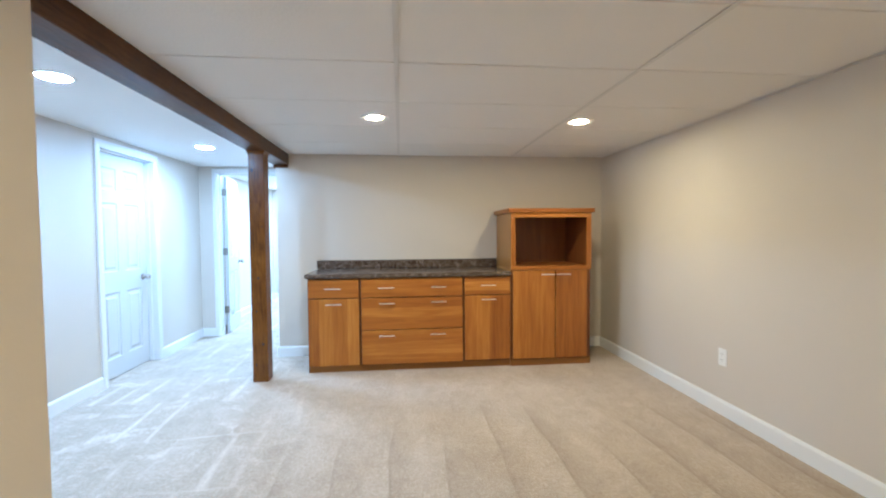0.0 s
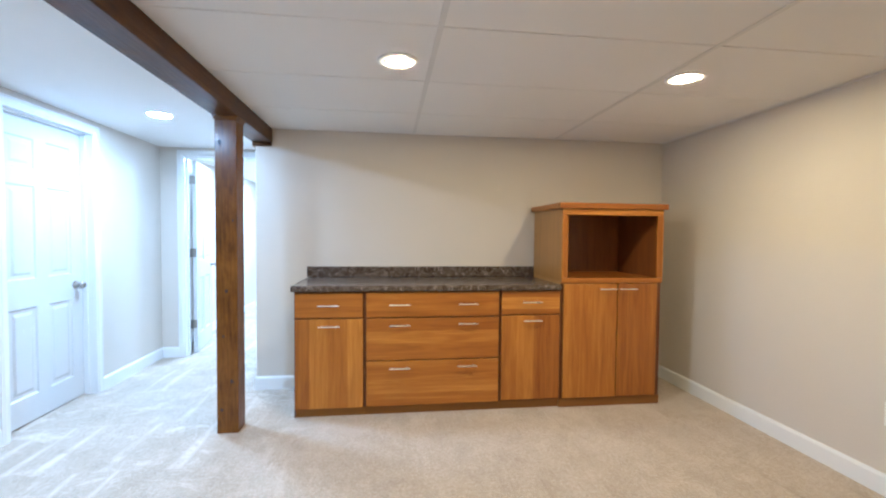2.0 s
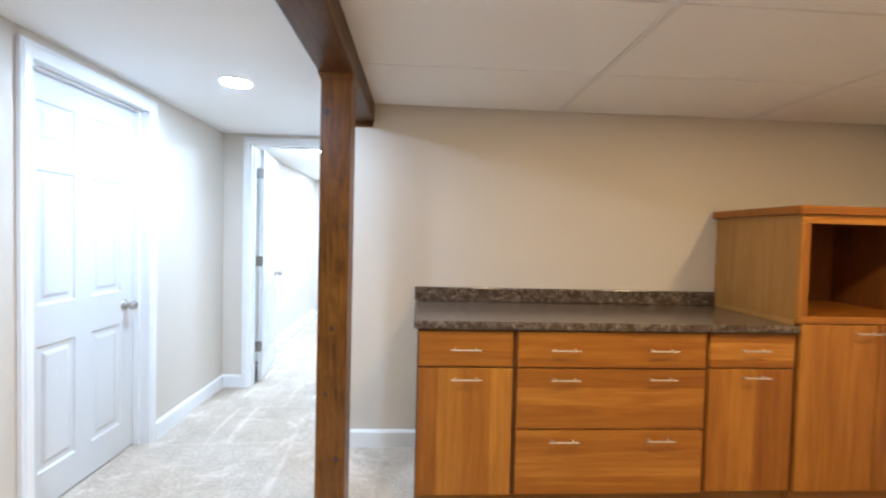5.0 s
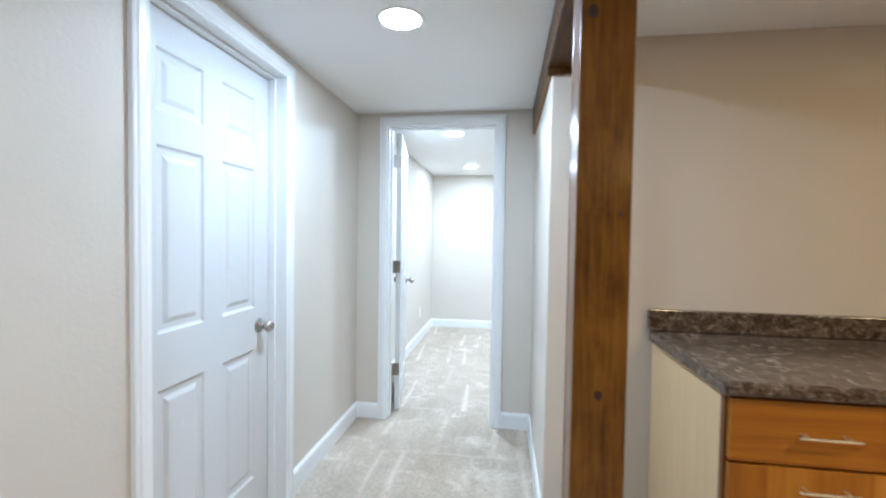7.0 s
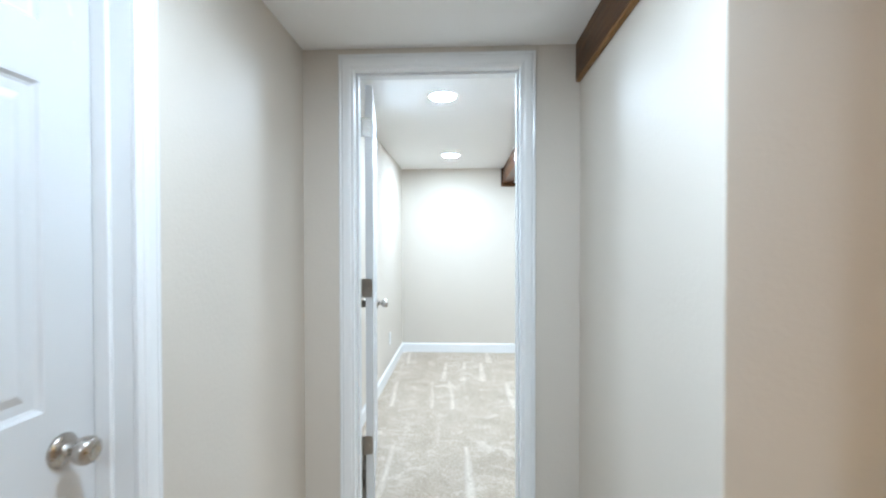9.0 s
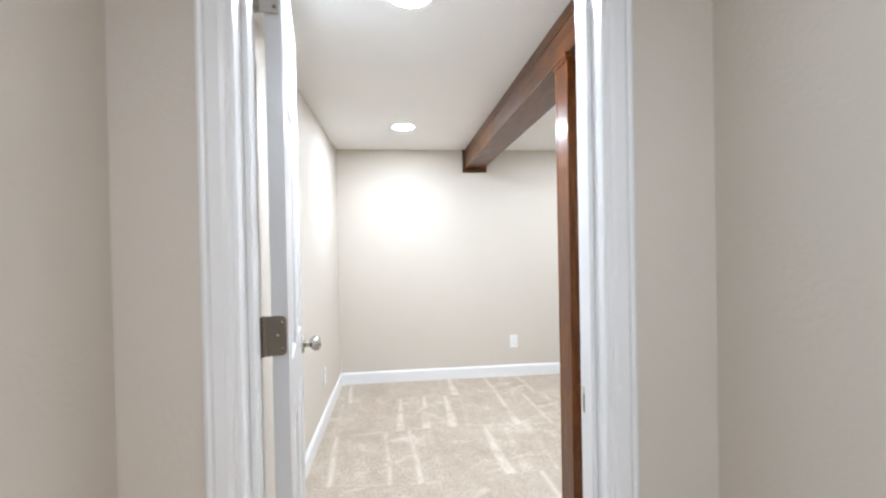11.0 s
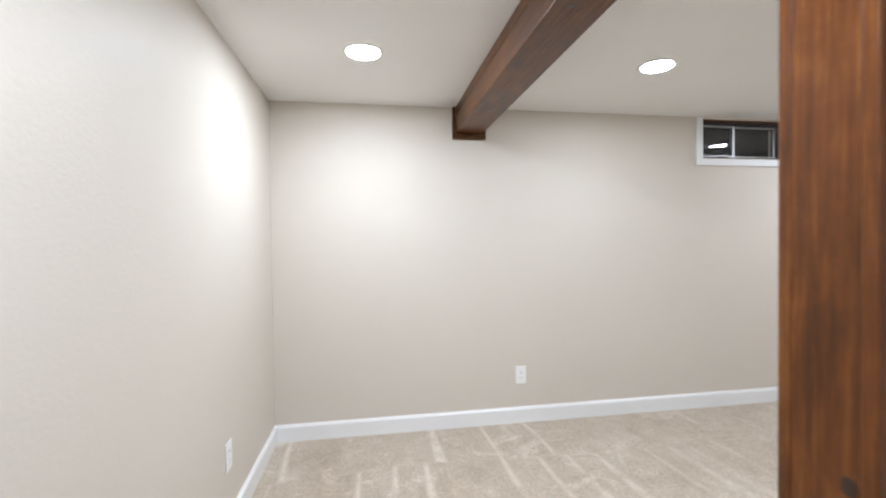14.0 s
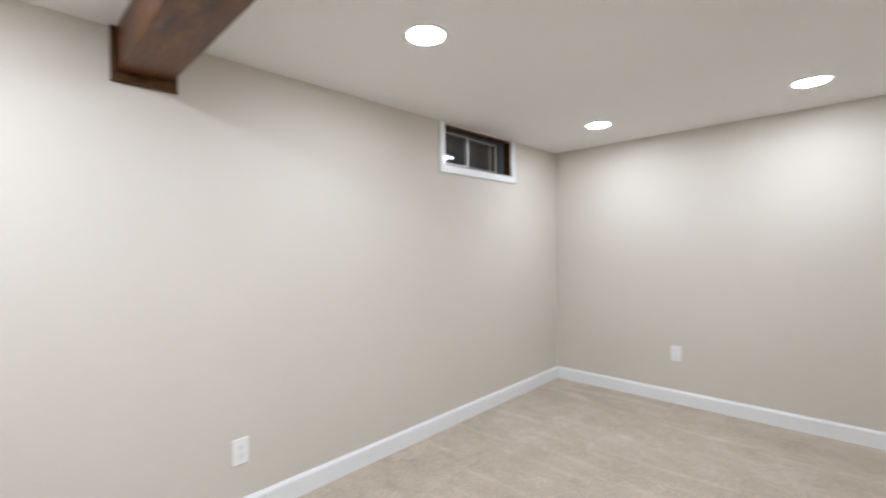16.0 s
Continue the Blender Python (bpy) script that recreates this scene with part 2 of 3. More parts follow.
WALL = painted_wall("greige wall paint", (0.62, 0.567, 0.494), 0.17, 0.50)
CEILING = painted_wall("white ceiling paint", (0.85, 0.84, 0.825), 0.10, 0.6)
TILE = painted_wall("ceiling tile", (0.82, 0.80, 0.765), 0.35, 0.85)
GRID = enamel("ceiling grid enamel", (0.70, 0.685, 0.65), 0.45)
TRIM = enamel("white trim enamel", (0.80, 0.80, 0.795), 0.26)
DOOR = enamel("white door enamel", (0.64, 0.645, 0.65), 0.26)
PLASTIC = enamel("white plastic", (0.82, 0.81, 0.79), 0.3)
CARPET = carpet_material()
POST_WOOD = stained_wood("golden brown post stain", 2, (0.052, 0.0180, 0.0018), (0.138, 0.053, 0.0042), (0.205, 0.088, 0.010), 0.40, 0.35)
BEAM_WOOD = stained_wood("dark brown beam stain", 1, (0.028, 0.012, 0.005), (0.080, 0.036, 0.013), (0.15, 0.073, 0.026))
RED_POST = stained_wood("reddish post stain", 2, (0.034, 0.0090, 0.0018), (0.108, 0.031, 0.0048), (0.235, 0.082, 0.014), 0.38, 0.40)
RED_BEAM = stained_wood("reddish beam stain", 1, (0.028, 0.0095, 0.0034), (0.100, 0.034, 0.0085), (0.20, 0.080, 0.022), 0.38, 0.3)
CHERRY_UP = cabinet_wood("cherry, upright grain", 2, (0.205, 0.062, 0.0040), (0.35, 0.132, 0.0085), (0.58, 0.275, 0.034))
CHERRY_FLAT = cabinet_wood("cherry, level grain", 0, (0.205, 0.062, 0.0040), (0.35, 0.130, 0.0085), (0.58, 0.275, 0.034), 0.085)
# darker copy of the upright cherry: the niche's shade is in its colour
CHERRY_SHADED = cabinet_wood("cherry inside faces, shaded", 2, (0.15, 0.052, 0.008), (0.23, 0.085, 0.013), (0.31, 0.128, 0.024), 0.3)
CHERRY_DARK = cabinet_wood("cherry frame, dark", 2, (0.085, 0.028, 0.007), (0.14, 0.050, 0.013), (0.20, 0.080, 0.022), 0.4)
SIDE_WOOD = cabinet_wood("golden veneer side", 2, (0.26, 0.120, 0.024), (0.37, 0.185, 0.044), (0.47, 0.26, 0.075), 0.2)
PLINTH = cabinet_wood("cherry plinth", 0, (0.165, 0.064, 0.008), (0.235, 0.100, 0.014), (0.31, 0.145, 0.024), 0.3)
MAPLE = cabinet_wood("pale maple veneer", 2, (0.44, 0.305, 0.155), (0.54, 0.39, 0.21), (0.62, 0.47, 0.28), 0.3)
LAMINATE = laminate_material()
# hinge nickel toned down to carry the hallway shade in its base colour
HINGE = metal("shaded nickel hinge", (0.33, 0.305, 0.27), 0.36)
NICKEL = metal("satin nickel", (0.52, 0.485, 0.44), 0.27)
BAR = metal("brushed steel bar", (0.97, 0.965, 0.95), 0.42)
ALUMINIUM = metal("aluminium frame", (0.38, 0.375, 0.36), 0.42)
KNOT = plain("dark knot wood", (0.030, 0.0115, 0.0038), 0.45)
DARK = plain("dark slot", (0.02, 0.02, 0.02), 0.6)
WELL = plain("window well steel", (0.045, 0.047, 0.056), 0.7)
WARM_GLOW = glowing("warm lamp face", WARM, WARM_POWER)
COOL_GLOW = glowing("cool lamp face", COOL, COOL_POWER)
BRIGHT_GLOW = glowing("bright lamp face", COOL, BRIGHT_POWER)
SOFT_GLOW = glowing("dimmer lamp face", COOL, SOFT_POWER)
GLASS = Nodes("window glass", 0.0)
GLASS.bsdf.inputs["Transmission Weight"].default_value = 1.0
GLASS.bsdf.inputs["IOR"].default_value = 1.45
GLASS.colour((0.9, 0.93, 0.95))
GLASS = GLASS.mat


# ---- mesh building ----
def box(bm, x0, x1, y0, y1, z0, z1, bevel=0.0):
    """A box, its edges rounded by bevel."""
    made = bmesh.ops.create_cube(bm, size=1)["verts"]
    for v in made:
        v.co = Vector((x1 if v.co.x > 0 else x0, y1 if v.co.y > 0 else y0, z1 if v.co.z > 0 else z0))
    if bevel:
        edges = list({e for v in made for e in v.link_edges})
        bmesh.ops.bevel(bm, geom=edges, offset=bevel, segments=2, affect="EDGES", profile=0.5)
    return bm


def boxed(*args):
    return box(bmesh.new(), *args)


def lathe(profile, steps=40, axis="z"):
    """A turned shape from (radius, height) pairs."""
    bm = bmesh.new()
    rings = []
    for r, h in profile:
        ring = []
        for k in range(steps):
            a = 2 * math.pi * k / steps
            p = (r * math.cos(a), r * math.sin(a), h)
            ring.append(bm.verts.new(p if axis == "z" else (p[2], p[0], p[1]) if axis == "x" else (p[0], p[2], p[1])))
        rings.append(ring)
    for low, high in zip(rings, rings[1:]):
        for k in range(steps):
            bm.faces.new((low[k], low[(k + 1) % steps], high[(k + 1) % steps], high[k]))
    for ring in (rings[0], rings[-1]):
        bm.faces.new(ring)
    bmesh.ops.recalc_face_normals(bm, faces=bm.faces)
    for f in bm.faces:
        f.smooth = len(f.verts) == 4
    return bm


def sweep(bm, corners, profile, place):
    """A strip of the given profile, mitred at the corners. corners: (point, out) in the plane; profile: (out, proud); place: to 3D."""
    rows = [[bm.verts.new(place(p[0] + o[0] * u, p[1] + o[1] * u, d)) for u, d in profile] for p, o in corners]
    for a, b in zip(rows, rows[1:]):
        for k in range(len(profile)):
            j = (k + 1) % len(profile)
            bm.faces.new((a[k], a[j], b[j], b[k]))
    bm.faces.new(rows[0])
    bm.faces.new(list(reversed(rows[-1])))
    bmesh.ops.recalc_face_normals(bm, faces=bm.faces)
    return bm


def part(name, bm, material, parent=None, label=""):
    """Links a bmesh as one mesh object under a thing or under a part."""
    data = bpy.data.meshes.new(name)
    bm.to_mesh(data)
    bm.free()
    data.materials.append(material)
    ob = new(name, data)
    ob.parent = parent
    if label:
        ob["label"] = label
    return ob


def thing(name, m, label, category, group="", kind=""):
    ob = new(name)
    ob.matrix_basis = m
    ob.empty_display_size = 0.1
    return tagged(ob, label, category, group, kind)


def setting(name, bm, material, label, category):
    return tagged(part(name, bm, material), label, category, kind="structure")


# ---- the shell ----
WEST, HALL_EAST, EAST = -2.505, -1.302, 2.185
SOUTH, BACK, DIVIDE, NORTH, EAST_2 = -1.6, 4.63, 5.648, 8.745, 2.010
T = 0.115
TOP_MAIN, TOP, TOP_ROOM = 2.092, 2.112, 2.122

setting("floor", boxed(WEST - T, EAST + T, SOUTH - T, NORTH + 0.22, -0.12, 0.0), CARPET, "beige cut-pile carpet with vacuum tracks", "carpet")

D1Y0, D1Y1, D1Z = 3.885, 4.660, 2.005
bm = bmesh.new()
box(bm, WEST - T, WEST, SOUTH, D1Y0 - 0.02, 0, 2.3)
box(bm, WEST - T, WEST, D1Y1 + 0.02, NORTH, 0, 2.3)
box(bm, WEST - T, WEST, D1Y0 - 0.02, D1Y1 + 0.02, D1Z + 0.02, 2.3)
setting("wall_west", bm, WALL, "greige painted drywall with orange-peel texture", "wall")
bm = bmesh.new()
plan = [(HALL_EAST, BACK), (EAST, BACK), (EAST, BACK + T), (HALL_EAST + T, BACK + T), (HALL_EAST + T, DIVIDE), (HALL_EAST, DIVIDE)]
low, high = [[bm.verts.new((x, y, z)) for x, y in plan] for z in (0, 2.3)]
for k in range(6):
    bm.faces.new((low[k], low[(k + 1) % 6], high[(k + 1) % 6], high[k]))
bm.faces.new(low), bm.faces.new(high)
bmesh.ops.recalc_face_normals(bm, faces=bm.faces)
corner = [e for e in bm.edges if all(abs(v.co.x - HALL_EAST) < 1e-4 and abs(v.co.y - BACK) < 1e-4 for v in e.verts)]
bmesh.ops.bevel(bm, geom=corner, offset=0.005, segments=3, affect="EDGES", profile=0.5)
setting("wall_back", bm, WALL, "greige painted drywall turning a corner into the hallway", "wall")
setting("wall_east", boxed(EAST, EAST + T, SOUTH, BACK + T, 0, 2.3), WALL, "long greige painted drywall with one outlet", "wall")
setting("wall_south", boxed(WEST - T, EAST + T, SOUTH - T, SOUTH, 0, 2.3), WALL, "plain greige painted wall", "wall")
setting("wall_partition", boxed(-1.325, -1.125, SOUTH, 1.475, 0, 2.3, 0.004), WALL, "greige partition wall ending under a wooden beam", "wall")
D2X0, D2X1, D2Z = -2.278, -1.558, 2.018
bm = bmesh.new()
box(bm, WEST, D2X0 - 0.02, DIVIDE, DIVIDE + T, 0, 2.3)
box(bm, D2X1 + 0.02, EAST_2 + T, DIVIDE, DIVIDE + T, 0, 2.3)
box(bm, D2X0 - 0.02, D2X1 + 0.02, DIVIDE, DIVIDE + T, D2Z + 0.02, 2.3)
setting("wall_divide", bm, WALL, "greige wall with a doorway to the next room", "wall")
setting("wall_room_east", boxed(EAST_2, EAST_2 + T, DIVIDE + T, NORTH, 0, 2.3), WALL, "greige bedroom wall with one outlet", "wall")
WX0, WX1, WZ0, WZ1 = 0.488, 1.278, 1.822, 2.108
bm = bmesh.new()
box(bm, WEST - T, WX0, NORTH, NORTH + 0.22, 0, 2.3)
box(bm, WX1, EAST_2 + T, NORTH, NORTH + 0.22, 0, 2.3)
box(bm, WX0, WX1, NORTH, NORTH + 0.22, 0, WZ0)
box(bm, WX0, WX1, NORTH, NORTH + 0.22, WZ1, 2.3)
setting("wall_north", bm, WALL, "greige bedroom wall with a small high window", "wall")
setting("ceiling_hall", boxed(WEST, -1.235, SOUTH, DIVIDE, TOP, 2.25), CEILING, "smooth white hallway ceiling", "ceiling")
setting("ceiling_room", boxed(WEST, EAST_2, DIVIDE + T, NORTH, TOP_ROOM, 2.25), CEILING, "smooth white bedroom ceiling", "ceiling")

# dropped ceiling of the main room: panels in a thin grid
XS = [-1.235, -0.045, 1.165, EAST]
YS = [SOUTH] + [2.14 + 0.625 * k for k in range(-5, 4)] + [BACK]
bm = bmesh.new()
for x0, x1 in zip(XS, XS[1:]):
    for y0, y1 in zip(YS, YS[1:]):
        droop = random.uniform(0, 0.0025)
        box(bm, x0 + 0.004, x1 - 0.004, y0 + 0.004, y1 - 0.004, TOP_MAIN + 0.004 - droop, TOP_MAIN + 0.03, 0.0015)
setting("ceiling_main", bm, TILE, "off-white suspended ceiling of large flat panels", "ceiling")
bm = bmesh.new()
for x in XS[1:-1]:
    box(bm, x - 0.012, x + 0.012, SOUTH, BACK, TOP_MAIN - 0.003, TOP_MAIN + 0.001)
for y in YS[1:-1]:
    for x0, x1 in zip(XS, XS[1:]):
        box(bm, x0 + 0.012, x1 - 0.012, y - 0.0045, y + 0.0045, TOP_MAIN + 0.010, TOP_MAIN + 0.014)
box(bm, EAST - 0.022, EAST, SOUTH, BACK, TOP_MAIN - 0.004, TOP_MAIN)
setting("ceiling_grid", bm, GRID, "thin off-white metal ceiling grid", "ceiling grid")
setting("ceiling_deck", boxed(-1.235, EAST + T, SOUTH, BACK + T, TOP_MAIN + 0.032, 2.25), TILE, "plain deck above the suspended ceiling", "ceiling")


# ---- baseboards ----
def baseboard(x0, y0, x1, y1, nx, ny):
    """A board along a wall from one point to another; n points into the room."""
    bm = bmesh.new()
    profile = [(0, 0), (0.014, 0), (0.014, 0.088), (0.0115, 0.096), (0.008, 0.101), (0.0065, 0.106), (0, 0.106)]
    rows = [[bm.verts.new((x + nx * d, y + ny * d, h)) for d, h in profile] for x, y in ((x0, y0), (x1, y1))]
    for k in range(len(profile)):
        j = (k + 1) % len(profile)
        bm.faces.new((rows[0][k], rows[0][j], rows[1][j], rows[1][k]))
    bm.faces.new(rows[0]), bm.faces.new(list(reversed(rows[1])))
    bmesh.ops.recalc_face_normals(bm, faces=bm.faces)
    return setting("baseboard", bm, TRIM, "white painted baseboard along the wall", "baseboard")


CAS = 0.066
for run in (
    (WEST, SOUTH, WEST, D1Y0 - CAS, 1, 0), (WEST, D1Y1 + CAS, WEST, DIVIDE, 1, 0),
    (WEST, DIVIDE, D2X0 - CAS, DIVIDE, 0, -1), (D2X1 + CAS, DIVIDE, HALL_EAST, DIVIDE, 0, -1),
    (HALL_EAST, BACK - 0.014, HALL_EAST, DIVIDE, -1, 0), (HALL_EAST, BACK, -0.868, BACK, 0, -1),
    (1.795, BACK, EAST, BACK, 0, -1), (EAST, SOUTH, EAST, BACK, -1, 0),
    (-1.125, SOUTH, -1.125, 1.489, 1, 0), (-1.325, 1.475, -1.125, 1.475, 0, 1), (-1.325, SOUTH, -1.325, 1.489, -1, 0),
    (WEST, DIVIDE + T, WEST, NORTH, 1, 0), (WEST, NORTH, EAST_2, NORTH, 0, -1), (EAST_2, DIVIDE + T, EAST_2, NORTH, -1, 0),
    (D2X1 + CAS, DIVIDE + T, EAST_2, DIVIDE + T, 0, 1),
):
    baseboard(*run)


# ---- doors ----
CASING = [(0, 0), (0, 0.009), (0.004, 0.012), (0.012, 0.0125), (0.016, 0.0165), (0.024, 0.0185), (0.046, 0.0185), (0.054, 0.015), (0.060, 0.0165), (0.0655, 0.0145), (0.066, 0)]


def casing(a0, a1, top, place):
    """Three mitred lengths of moulding round an opening, from the floor up and over."""
    return sweep(bmesh.new(), [((a0, 0), (-1, 0)), ((a0, top), (-1, 1)), ((a1, top), (1, 1)), ((a1, 0), (1, 0))], CASING, place)


def raised_panel(bm, x0, x1, z0, z1, t):
    """One moulded door panel, the same on both faces: a sloping sunk edge and a raised field."""
    for side in (1, -1):
        loops = []
        for inset, depth in ((0, 0), (0.006, 0.006), (0.012, 0.0085), (0.030, 0.0085), (0.046, 0.0025), (0.050, 0.002)):
            y = side * (t / 2 - depth)
            loops.append([bm.verts.new((x, y, z)) for x, z in ((x0 + inset, z0 + inset), (x1 - inset, z0 + inset), (x1 - inset, z1 - inset), (x0 + inset, z1 - inset))])
        for a, b in zip(loops, loops[1:]):
            for k in range(4):
                bm.faces.new((a[k], a[(k + 1) % 4], b[(k + 1) % 4], b[k]))
        bm.faces.new(loops[-1])
    bmesh.ops.recalc_face_normals(bm, faces=bm.faces)
    return bm


def knob(parent, x, z, side, t):
    """A ball knob on its round rose; side: which face it stands on."""
    rose = part("knob_rose", lathe([(0.0, 0.0), (0.032, 0.0), (0.0325, 0.003), (0.029, 0.008), (0.016, 0.010), (0.012, 0.011), (0.011, 0.026), (0.013, 0.030)], 36, "y"), NICKEL, parent, "satin nickel round rose")
    ball = part("knob", lathe([(0.0, 0.028), (0.012, 0.028), (0.018, 0.032), (0.0245, 0.039), (0.027, 0.047), (0.0265, 0.055), (0.023, 0.062), (0.016, 0.0665), (0.0085, 0.0675), (0.0075, 0.066), (0.0, 0.066)], 36, "y"), NICKEL, rose, "satin nickel door knob")
    rose.matrix_basis = Matrix.Translation((x, side * t / 2, z)) @ Matrix.Diagonal((1, side, 1, 1))
    return ball


def panel_door(name, m, width, height, knob_x, knob_z, label, knob_sides=(1,), rows=((0.178, 0.762), (0.948, 1.562), (1.672, 1.872))):
    """A six-panel door; x along its width from the hinge, y through it, z up."""
    t = 0.035
    door = thing(name, m, label, "door", kind="structure")
    stile, mid = 0.115, 0.105
    col = (width - 2 * stile - mid) / 2
    cols = [(stile, stile + col), (width - stile - col, width - stile)]
    bm = bmesh.new()
    for x0, x1 in ((0, stile), (cols[0][1], cols[1][0]), (width - stile, width)):
        box(bm, x0, x1, -t / 2, t / 2, 0.008, height)
    edges = [0.008] + [z for row in rows for z in row] + [height]
    for z0, z1 in zip(edges[::2], edges[1::2]):
        for x0, x1 in cols:
            box(bm, x0, x1, -t / 2, t / 2, z0, z1)
    bmesh.ops.remove_doubles(bm, verts=bm.verts, dist=0.0001)
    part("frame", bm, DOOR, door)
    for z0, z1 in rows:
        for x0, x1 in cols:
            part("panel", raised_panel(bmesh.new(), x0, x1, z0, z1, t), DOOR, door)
    for side in knob_sides:
        knob(door, knob_x, knob_z, side, t)
    return door


def leaf_plate(wide, turn):
    """One rounded hinge leaf with its three screws, from the pin outwards."""
    bm = boxed(0, wide, -0.0015, 0, -0.044, 0.044)
    sharp = [e for e in bm.edges if abs((e.verts[0].co - e.verts[1].co).y) > 0.001 and abs(e.verts[0].co.x - wide) < 1e-5]
    bmesh.ops.bevel(bm, geom=sharp, offset=0.011, segments=4, affect="EDGES", profile=0.5)
    for x, z in ((0.8, -0.029), (0.62, 0.0), (0.8, 0.029)):
        head = lathe([(0.0, 0.0), (0.0042, 0.0), (0.0036, 0.0009), (0.0, 0.0009)], 12, "y")
        head.transform(Matrix.Translation((wide * x, -0.0024, z)))
        data = bpy.data.meshes.new("screw")
        head.to_mesh(data)
        head.free()
        bm.from_mesh(data)
        bpy.data.meshes.remove(data)
    bm.transform(Matrix.Rotation(radians(turn), 4, "Z"))
    return bm


def hinge(parent, x, y, z):
    """An opened butt hinge: one leaf on the door's edge, one on the jamb, and the knuckle between."""
    bm = bmesh.new()
    for k in range(5):
        r = 0.0062 if k % 2 else 0.0068
        pin = bmesh.ops.create_cone(bm, cap_ends=True, segments=16, radius1=r, radius2=r, depth=0.0168)["verts"]
        for v in pin:
            v.co.z += 0.0176 * (k - 2)
    knuckle = part("hinge", bm, HINGE, parent, "satin nickel butt hinge")
    knuckle.matrix_basis = pose(x, y, z)
    part("leaf", leaf_plate(0.048, 9.8), HINGE, knuckle)
    jamb_leaf = leaf_plate(0.046, -90)
    part("leaf", jamb_leaf, HINGE, knuckle)


# the closed door in the hallway's west wall
frame_1 = setting("door_frame_1", casing(D1Y0, D1Y1, D1Z, lambda a, b, d: (WEST + d, a, b)), TRIM, "white moulded casing round a closed door", "door frame")
bm = bmesh.new()
box(bm, WEST - T, WEST - 0.001, D1Y0 - 0.02, D1Y0, 0, D1Z)
box(bm, WEST - T, WEST - 0.001, D1Y1, D1Y1 + 0.02, 0, D1Z)
box(bm, WEST - T, WEST - 0.001, D1Y0 - 0.02, D1Y1 + 0.02, D1Z, D1Z + 0.02)
part("jamb", bm, TRIM, frame_1)
bm = bmesh.new()
box(bm, WEST - 0.079, WEST - 0.045, D1Y0, D1Y0 + 0.011, 0, D1Z - 0.011, 0.002)
box(bm, WEST - 0.079, WEST - 0.045, D1Y1 - 0.011, D1Y1, 0, D1Z - 0.011, 0.002)
box(bm, WEST - 0.079, WEST - 0.045, D1Y0, D1Y1, D1Z - 0.011, D1Z, 0.002)
part("stop", bm, TRIM, frame_1)
panel_door("door_1", pose(WEST - 0.0975, D1Y0 + 0.003, 0, 0, 0, 90), D1Y1 - D1Y0 - 0.006, 1.995, 0.688, 0.862, "closed white six-panel door with a nickel knob", (-1,))

# the doorway to the next room, its door swung open
frame_2 = setting("door_frame_2", casing(D2X0, D2X1, D2Z, lambda a, b, d: (a, DIVIDE - d, b)), TRIM, "white moulded casing round an open doorway", "door frame")
part("inner_casing", casing(D2X0 - 0.010, D2X1 + 0.010, D2Z + 0.010, lambda a, b, d: (a, DIVIDE + T + d, b)), TRIM, frame_2)
bm = bmesh.new()
box(bm, D2X0 - 0.02, D2X0, DIVIDE + 0.001, DIVIDE + T - 0.001, 0, D2Z)
box(bm, D2X1, D2X1 + 0.02, DIVIDE + 0.001, DIVIDE + T - 0.001, 0, D2Z)
box(bm, D2X0 - 0.02, D2X1 + 0.02, DIVIDE + 0.001, DIVIDE + T - 0.001, D2Z, D2Z + 0.02)
part("jamb", bm, TRIM, frame_2)
bm = bmesh.new()
box(bm, D2X0, D2X0 + 0.011, DIVIDE + 0.035, DIVIDE + 0.072, 0, D2Z - 0.011, 0.002)
box(bm, D2X1 - 0.011, D2X1, DIVIDE + 0.035, DIVIDE + 0.072, 0, D2Z - 0.011, 0.002)
box(bm, D2X0, D2X1, DIVIDE + 0.035, DIVIDE + 0.072, D2Z - 0.011, D2Z, 0.002)
part("stop", bm, TRIM, frame_2)
strike = part("strike_plate", boxed(D2X1 - 0.0015, D2X1, DIVIDE + 0.075, DIVIDE + 0.103, 0.852, 0.912, 0.0006), NICKEL, frame_2, "nickel strike plate")
part("strike_hole", boxed(D2X1 - 0.0022, D2X1 - 0.0012, DIVIDE + 0.083, DIVIDE + 0.096, 0.868, 0.897), DARK, strike)
SWING = 99.8
door_2 = panel_door("door_2", pose(-2.2435, 5.781, 0, 0, 0, SWING), 0.692, 2.003, 0.640, 0.892, "white six-panel door standing open against the wall", (1, -1), ((0.19, 0.785), (0.967, 1.612), (1.715, 1.900)))
for z in (0.310, 1.053, 1.806):
    hinge(frame_2, -2.2765, 5.7715, z)
part("latch_plate", boxed(0.692, 0.6932, -0.0125, 0.0125, 0.862, 0.918), NICKEL, door_2, "nickel latch plate")

# ---- the small high window ----
window = thing("window_1", pose((WX0 + WX1) / 2, NORTH, WZ0), "small high basement slider window, dark outside", "window", kind="structure")
w2, h = (WX1 - WX0) / 2, WZ1 - WZ0
W_CAS = [(0, 0), (0, 0.014), (0.003, 0.016), (0.049, 0.016), (0.052, 0.013), (0.052, 0)]
bm = sweep(bmesh.new(), [((-w2, h + 0.01), (-1, 0)), ((-w2, 0), (-1, -1)), ((w2, 0), (1, -1)), ((w2, h + 0.01), (1, 0))], W_CAS, lambda a, b, d: (a, -d, b))
part("window_casing", bm, TRIM, window, "white painted flat window casing")
bm = bmesh.new()
box(bm, -w2, -w2 + 0.012, 0.0, 0.19, 0, h)
box(bm, w2 - 0.012, w2, 0.0, 0.19, 0, h)
box(bm, -w2 + 0.012, w2 - 0.012, 0.0, 0.19, 0, 0.012)
